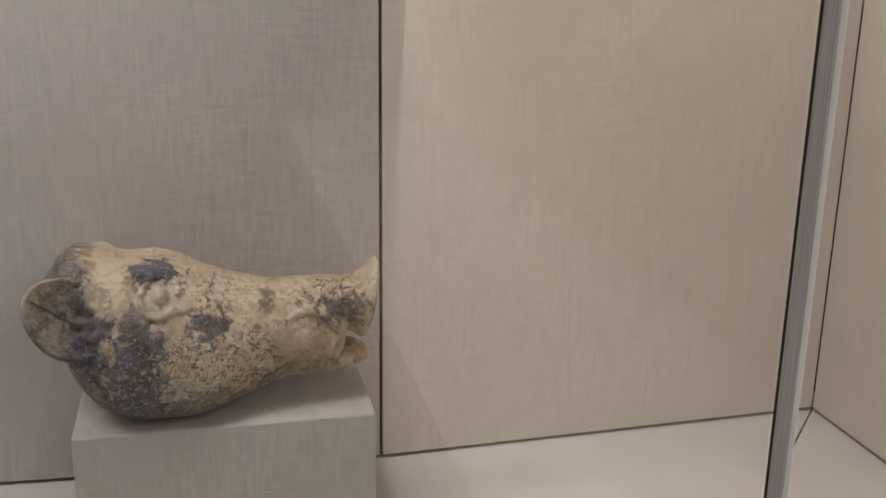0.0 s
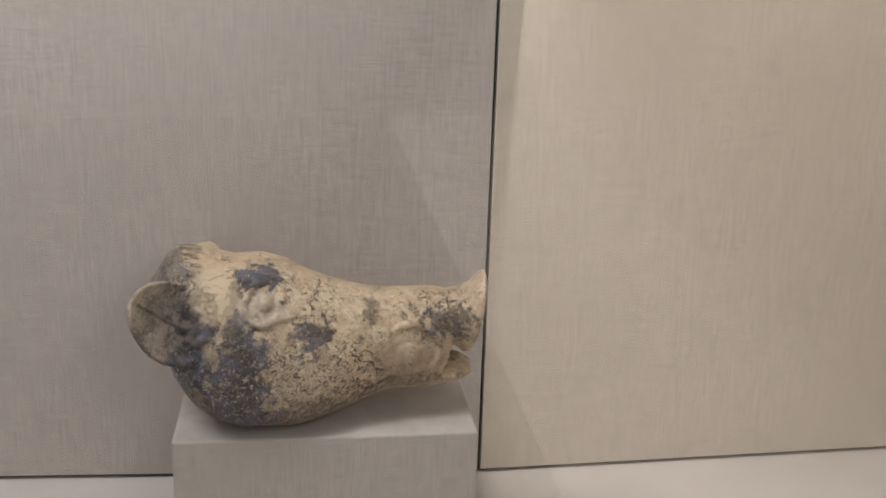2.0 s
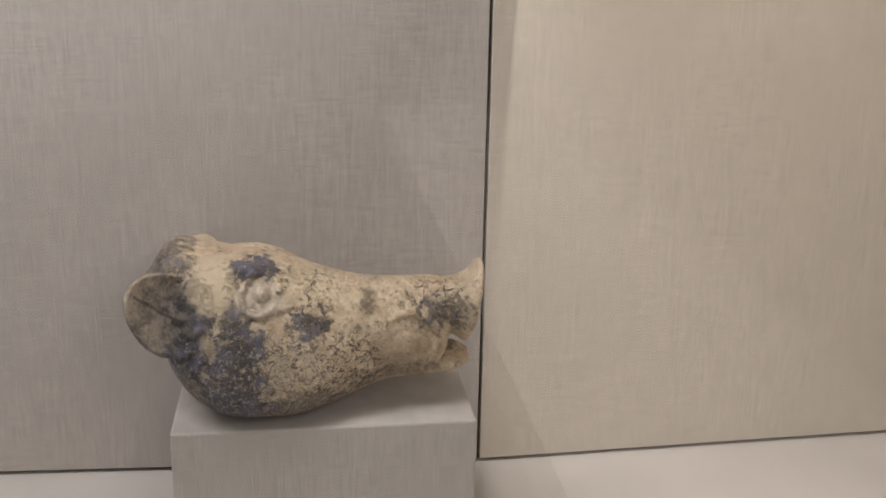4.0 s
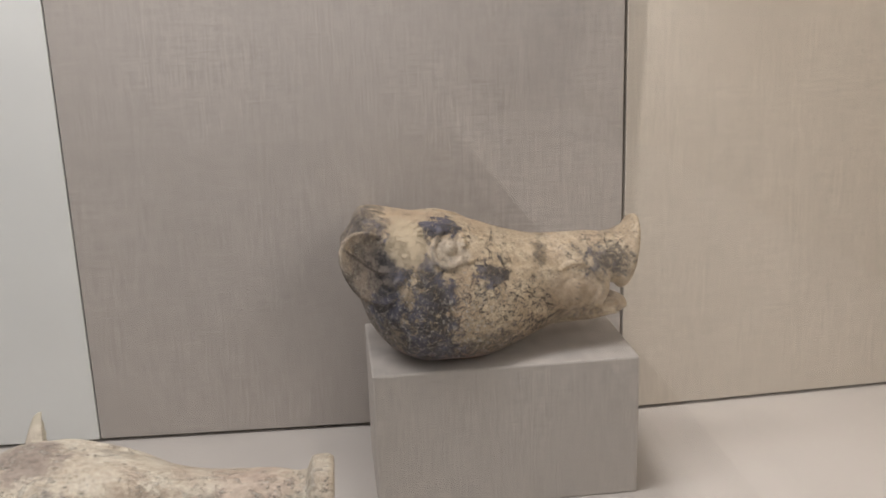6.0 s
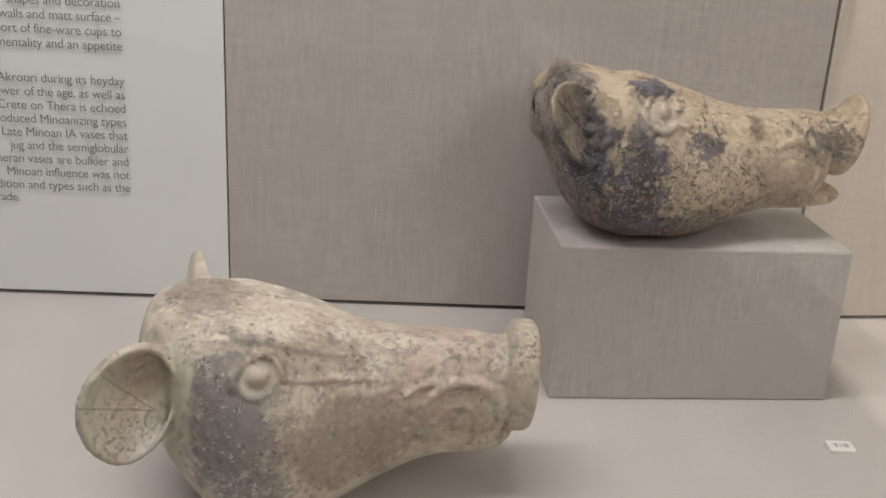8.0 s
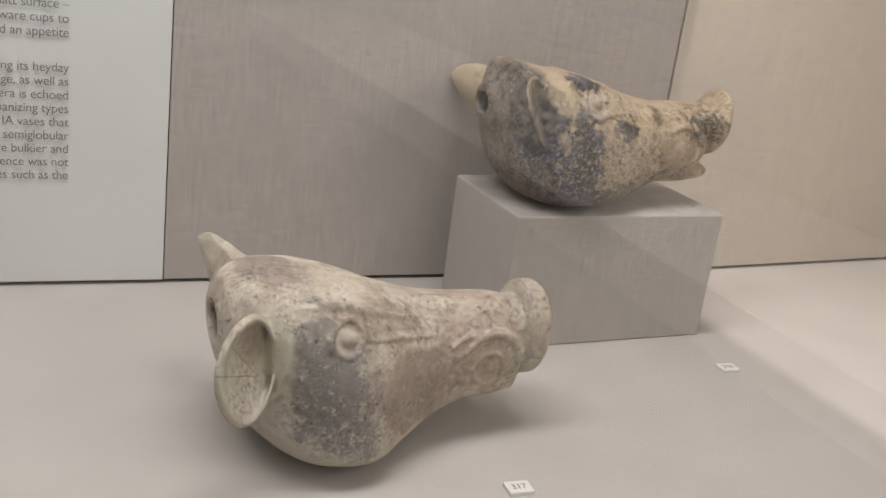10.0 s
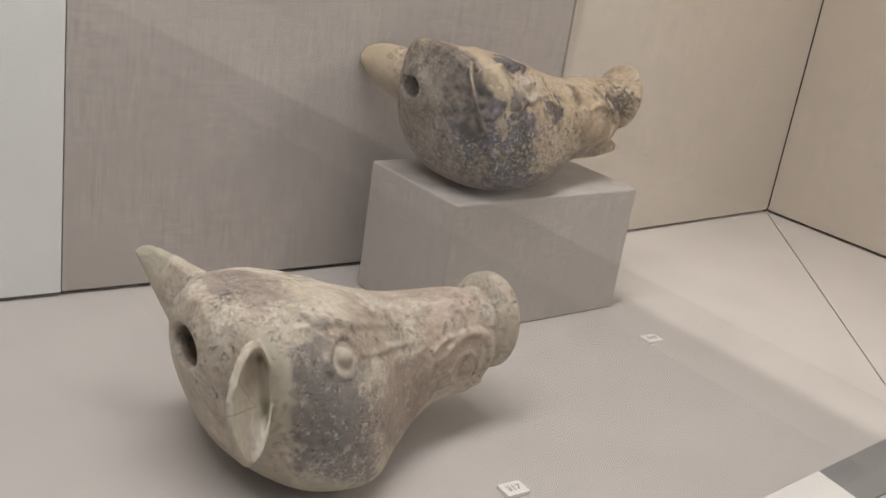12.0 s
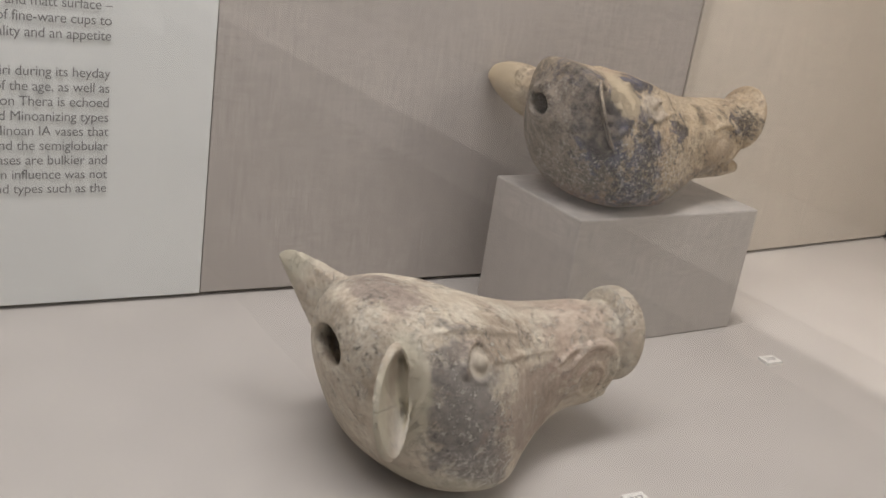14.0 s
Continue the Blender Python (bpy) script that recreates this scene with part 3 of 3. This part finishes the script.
def cheek(keys, x, z):
    """Half-width of a head at x and height z."""
    top, low, half, middle, upper, lower = spline(keys, x)
    s, n = ((z - middle) / (top - middle), upper) if z >= middle else ((middle - z) / (middle - low), lower)
    return half * max(0.0, 1 - min(1.0, s) ** n) ** (1 / n)


def ridge(bm, keys, side, points, radii, sink=0.3):
    """A raised line on the cheek through (x, z) points, half sunk in the skin."""
    fine, widths = [], []
    for k in range(len(points) - 1):
        for i in range(4):
            t = i / 4
            x, z = (points[k][c] + (points[k + 1][c] - points[k][c]) * t for c in (0, 1))
            w = radii[k] + (radii[k + 1] - radii[k]) * t
            fine.append(V(x, side * (cheek(keys, x, z) - w * sink), z))
            widths.append(w)
    tube(bm, fine, widths)


def ring_points(cx, cz, rx, rz, start, end, count=14):
    out = []
    for k in range(count):
        a = math.radians(start + (end - start) * k / (count - 1))
        out.append((cx + rx * math.cos(a), cz + rz * math.sin(a)))
    return out


def V(x, y, z):
    return Vector((x, y, z))


# pale vessel, lying on the deck: x runs from the hole to the snout
PALE_KEYS = [
    # x, top, low, half, middle, upper, lower
    (0.008, 0.162, 0.108, 0.032, 0.135, 2.0, 2.0),
    (0.013, 0.176, 0.088, 0.045, 0.125, 2.3, 2.0),
    (0.023, 0.183, 0.060, 0.058, 0.108, 2.5, 2.1),
    (0.040, 0.187, 0.026, 0.077, 0.090, 2.8, 2.2),
    (0.075, 0.185, 0.003, 0.101, 0.055, 2.7, 2.4),
    (0.110, 0.179, 0.000, 0.111, 0.044, 2.25, 2.5),
    (0.145, 0.171, 0.000, 0.105, 0.040, 2.1, 2.5),
    (0.180, 0.160, 0.003, 0.080, 0.050, 2.2, 2.4),
    (0.215, 0.153, 0.016, 0.061, 0.068, 2.2, 2.3),
    (0.250, 0.151, 0.029, 0.049, 0.080, 2.3, 2.3),
    (0.290, 0.150, 0.036, 0.043, 0.086, 2.3, 2.3),
    (0.314, 0.145, 0.046, 0.034, 0.090, 2.3, 2.3),
]


def pale_extras(bm, side):
    K = PALE_KEYS
    ball(bm, V(0.111, side * (cheek(K, 0.111, 0.145) - 0.0035), 0.145), 0.0104, (1, 0.95, 0.95))
    ridge(bm, K, side, ring_points(0.112, 0.143, 0.0185, 0.0160, 205, -12), [0.0012, *[0.0036] * 12, 0.0014], -0.1)
    ridge(bm, K, side, ring_points(0.112, 0.146, 0.0150, 0.0150, 190, 352), [0.0010, *[0.0020] * 12, 0.0012], 0.2)
    ridge(bm, K, side, [(0.128, 0.142), (0.150, 0.137), (0.175, 0.133), (0.205, 0.128), (0.235, 0.124)], [0.0030, 0.0038, 0.0036, 0.0024, 0.001], 0.5)
    ridge(bm, K, side, [(0.060, 0.170), (0.090, 0.169), (0.120, 0.163), (0.150, 0.154), (0.185, 0.145)], [0.002, 0.0055, 0.0070, 0.0060, 0.002], 0.85)
    ridge(bm, K, side, ring_points(0.279, 0.088, 0.034, 0.034, 158, -75), [0.001, *[0.0040 + 0.0020 * math.sin(math.pi * k / 11) for k in range(12)], 0.002], -0.05)
    ridge(bm, K, side, ring_points(0.275, 0.083, 0.0185, 0.0185, 0, 360, 20), [0.0026] * 20, 0.1)
    ball(bm, V(0.275, side * (cheek(K, 0.275, 0.083) - 0.006), 0.083), 0.0165, (1, 0.5, 1))
    ridge(bm, K, side, ring_points(0.262, 0.108, 0.034, 0.014, 168, 40), [0.001, *[0.0030] * 12, 0.001], 0.0)
    ridge(bm, K, side, [(0.030, 0.060), (0.050, 0.100), (0.064, 0.140)], [0.001, 0.004, 0.001], 0.5)


PALE_NOSE = [(0.295, 0.144, 0.080, 0.034, 0.112, 2.2, 2.2), (0.315, 0.146, 0.072, 0.034, 0.110, 2.2, 2.2, 0.05), (0.332, 0.150, 0.066, 0.036, 0.108, 2.1, 2.1, 0.05)]
PALE_RIM = [(0.318, 0.152, 0.064, 0.037, 0.108, 2.1, 2.1, 0.05), (0.322, 0.162, 0.056, 0.0425, 0.108, 2.1, 2.1, 0.05), (0.328, 0.163, 0.055, 0.044, 0.108, 2.1, 2.1, 0.05),
            (0.338, 0.163, 0.055, 0.044, 0.108, 2.1, 2.1, 0.05), (0.343, 0.159, 0.059, 0.041, 0.108, 2.1, 2.1, 0.05)]
PALE_JAW = [(0.230, 0.070, 0.034, 0.040, 0.052, 2, 2), (0.290, 0.072, 0.036, 0.036, 0.053, 2.2, 2.2), (0.315, 0.070, 0.040, 0.030, 0.054, 2.2, 2.2),
            (0.326, 0.064, 0.047, 0.018, 0.056, 2, 2)]
PALE_CUPS = [(V(0.021, -0.100, 0.131), V(0.65, -0.73, 0.20), V(-0.75, -0.56, 0.30), V(0.058, -0.050, 0.128), 0.0360, 0.0085, 0.20, 0.86, 1.16)]
PALE_EARS = [(V(0.056, 0.040, 0.108), V(-0.27, 0.90, 0.46), V(-0.10, 0.05, 1.0), 0.122, 0.060, 0.014, 0.020, 0.75, True)]
vessel(CLAY_PALE, "pale cream clay boar-head vessel with worn grey cheeks", pose(-0.391, -0.132, 0.0, 0, 0, -1.5) @ Matrix.Diagonal((1.0, 1.06, 0.915, 1)),
       PALE_KEYS, (0.133, 0.0195), PALE_NOSE, PALE_RIM, PALE_JAW, PALE_CUPS, PALE_EARS, pale_extras)

# dark vessel, on the block
DARK_KEYS = [
    (-0.016, 0.146, 0.100, 0.021, 0.123, 2.0, 2.0),
    (-0.006, 0.160, 0.090, 0.034, 0.120, 2.1, 2.0),
    (0.004, 0.176, 0.070, 0.051, 0.108, 3.0, 2.0),
    (0.016, 0.179, 0.040, 0.067, 0.090, 3.2, 2.2),
    (0.040, 0.175, 0.012, 0.083, 0.070, 2.8, 2.3),
    (0.075, 0.169, 0.000, 0.093, 0.052, 2.4, 2.5),
    (0.105, 0.167, 0.000, 0.092, 0.045, 2.1, 2.4),
    (0.140, 0.158, 0.000, 0.086, 0.042, 2.0, 2.4),
    (0.175, 0.146, 0.006, 0.072, 0.052, 2.0, 2.3),
    (0.210, 0.138, 0.018, 0.057, 0.068, 2.1, 2.2),
    (0.245, 0.137, 0.030, 0.047, 0.078, 2.2, 2.2),
    (0.280, 0.138, 0.040, 0.040, 0.085, 2.2, 2.2),
    (0.298, 0.135, 0.066, 0.032, 0.096, 2.2, 2.2),
]


def dark_extras(bm, side):
    K = DARK_KEYS
    ball(bm, V(0.106, side * (cheek(K, 0.106, 0.141) - 0.003), 0.141), 0.0105, (1, 0.95, 0.95))
    ridge(bm, K, side, ring_points(0.106, 0.141, 0.0185, 0.0170, 0, 330, 22), [0.0042] * 22, -0.2)
    ridge(bm, K, side, [(0.118, 0.129), (0.130, 0.127), (0.142, 0.130)], [0.0040, 0.0032, 0.0012], -0.1)
    ridge(bm, K, side, [(0.070, 0.160), (0.095, 0.160), (0.120, 0.155), (0.150, 0.142)], [0.003, 0.0075, 0.0065, 0.002], 0.4)
    ridge(bm, K, side, ring_points(0.256, 0.076, 0.034, 0.036, 128, -80), [0.001, *[0.0034 + 0.0034 * math.sin(math.pi * k / 11) for k in range(12)], 0.003], 0.05)
    ball(bm, V(0.250, side * (cheek(K, 0.250, 0.078) - 0.005), 0.078), 0.018, (1, 0.55, 1))
    ridge(bm, K, side, [(0.262, 0.046), (0.276, 0.058), (0.284, 0.074), (0.286, 0.088)], [0.0022, 0.0040, 0.0036, 0.0014], -0.5)
    ridge(bm, K, side, [(0.030, 0.050), (0.052, 0.085), (0.062, 0.115)], [0.001, 0.0055, 0.001], 0.5)
    if side < 0:
        # folded cartilage at the root of the ear
        tube(bm, [V(0.052, -0.066, 0.140), V(0.056, -0.074, 0.128), V(0.052, -0.080, 0.114), V(0.042, -0.083, 0.106)], [0.003, 0.0055, 0.006, 0.003])


DARK_NOSE = [(0.275, 0.134, 0.080, 0.034, 0.108, 2.2, 2.2), (0.300, 0.137, 0.077, 0.034, 0.108, 2.2, 2.2, 0.2), (0.318, 0.140, 0.076, 0.034, 0.108, 2.1, 2.1, 0.2)]
DARK_RIM = [(0.302, 0.139, 0.076, 0.034, 0.108, 2.1, 2.1, 0.2), (0.313, 0.144, 0.073, 0.0365, 0.108, 2.1, 2.1, 0.2), (0.320, 0.156, 0.067, 0.041, 0.108, 2.1, 2.1, 0.2), (0.325, 0.157, 0.067, 0.041, 0.108, 2.1, 2.1, 0.2),
            (0.328, 0.150, 0.072, 0.037, 0.108, 2.1, 2.1, 0.2)]
DARK_JAW = [(0.215, 0.058, 0.026, 0.036, 0.042, 2, 2), (0.275, 0.058, 0.030, 0.034, 0.044, 2.2, 2.2), (0.308, 0.058, 0.035, 0.029, 0.047, 2.2, 2.2),
            (0.322, 0.052, 0.041, 0.016, 0.047, 2, 2)]
DARK_CUPS = [(V(0.0235, -0.083, 0.131), V(0.70, -0.62, 0.35), V(-0.64, -0.42, 0.60), V(0.064, -0.030, 0.112), 0.0410, 0.006, 0.14, 1.0, 0.90)]
DARK_EARS = [(V(0.060, 0.060, 0.105), V(-0.50, 0.84, 0.20), V(-0.10, 0.10, 1.0), 0.101, 0.036, 0.016, 0.016, 0.45)]
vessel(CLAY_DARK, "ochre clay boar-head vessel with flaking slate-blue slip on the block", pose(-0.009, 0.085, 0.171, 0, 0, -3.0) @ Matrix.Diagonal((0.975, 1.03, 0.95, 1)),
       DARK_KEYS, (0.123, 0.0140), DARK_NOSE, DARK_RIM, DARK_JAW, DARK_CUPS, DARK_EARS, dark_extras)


# ---- number cards ----
def words(name, text, size, m, material, align="RIGHT", parent=None, thin=0.0):
    data = bpy.data.curves.new(name, "FONT")
    data.body, data.size, data.align_x, data.extrude = text, size, align, 0.0001
    data.offset, data.space_character = -thin, 0.97
    data.materials.append(material)
    ob = new(name, data)
    ob.parent = parent
    ob.matrix_local = m
    return ob


def number_card(text, m):
    card = new("number_card")
    tagged(card, "small white square number card lying on the deck", "number card", group="number cards")
    card.matrix_world = m
    link("card", box(-0.0125, 0.0125, -0.0095, 0.0095, 0.0, 0.004, 0.0004), WHITE_CARD, card)
    words("digits", text, 0.0105, pose(0, -0.0036, 0.0042), INK, "CENTER", card)
    return card


number_card("318", pose(0.275, -0.100, 0.0, 0, 0, -4))
number_card("317", pose(-0.123, -0.287, 0.0, 0, 0, -4))

# ---- front ledge and label board ----
def ledge_y(x):
    return -0.400 + 0.05 * (x - 0.19)


tagged(link("trim_front_ledge", prism([(-0.30, -0.4565), (0.345, -0.4565), (0.345, ledge_y(0.345)), (-0.30, ledge_y(-0.30))], 0.0, 0.003, 0.0006), LEDGE_GREY),
       "dark grey strip along the front of the deck", "ledge", kind="structure")
board = new("label_board")
tagged(board, "plain white label board lying on the grey front ledge", "label board")
link("sheet", prism([(-0.03, -0.452), (0.187, -0.452), (0.195, ledge_y(0.195) - 0.002), (-0.03, ledge_y(-0.03) - 0.002)], 0.003, 0.006, 0.0006), WHITE_CARD, board)

# ---- printed text on the board ----
LINES = ["cups. The second", "cups with lustrous", "shapes and decoration", "walls and matt surface \u2013", "import of fine-ware cups to", "mentality and an appetite", "",
         "Akrotiri during its heyday", "power of the age, as well as", "of Crete on Thera is echoed", "produced Minoanizing types", "Late Minoan IA vases that",
         "jug and the semiglobular", "Theran vases are bulkier and", "Minoan influence was not", "tradition and types such as the", "trade."]
turn = math.degrees(math.atan(SLOPE))
for k, line in enumerate(LINES):
    if line:
        x = -0.475
        z = 0.307 + 0.0161 * (5 - k) - (0.0080 if k > 6 else 0)
        x -= 0.131 if k == 16 else 0.0
        words("text_line", line, 0.0150, pose(x, back_y(x) - 0.0042, z, 90, 0, turn) @ Matrix.Diagonal((0.97, 1, 1, 1)), INK, "RIGHT", text_panel, 0.00005)
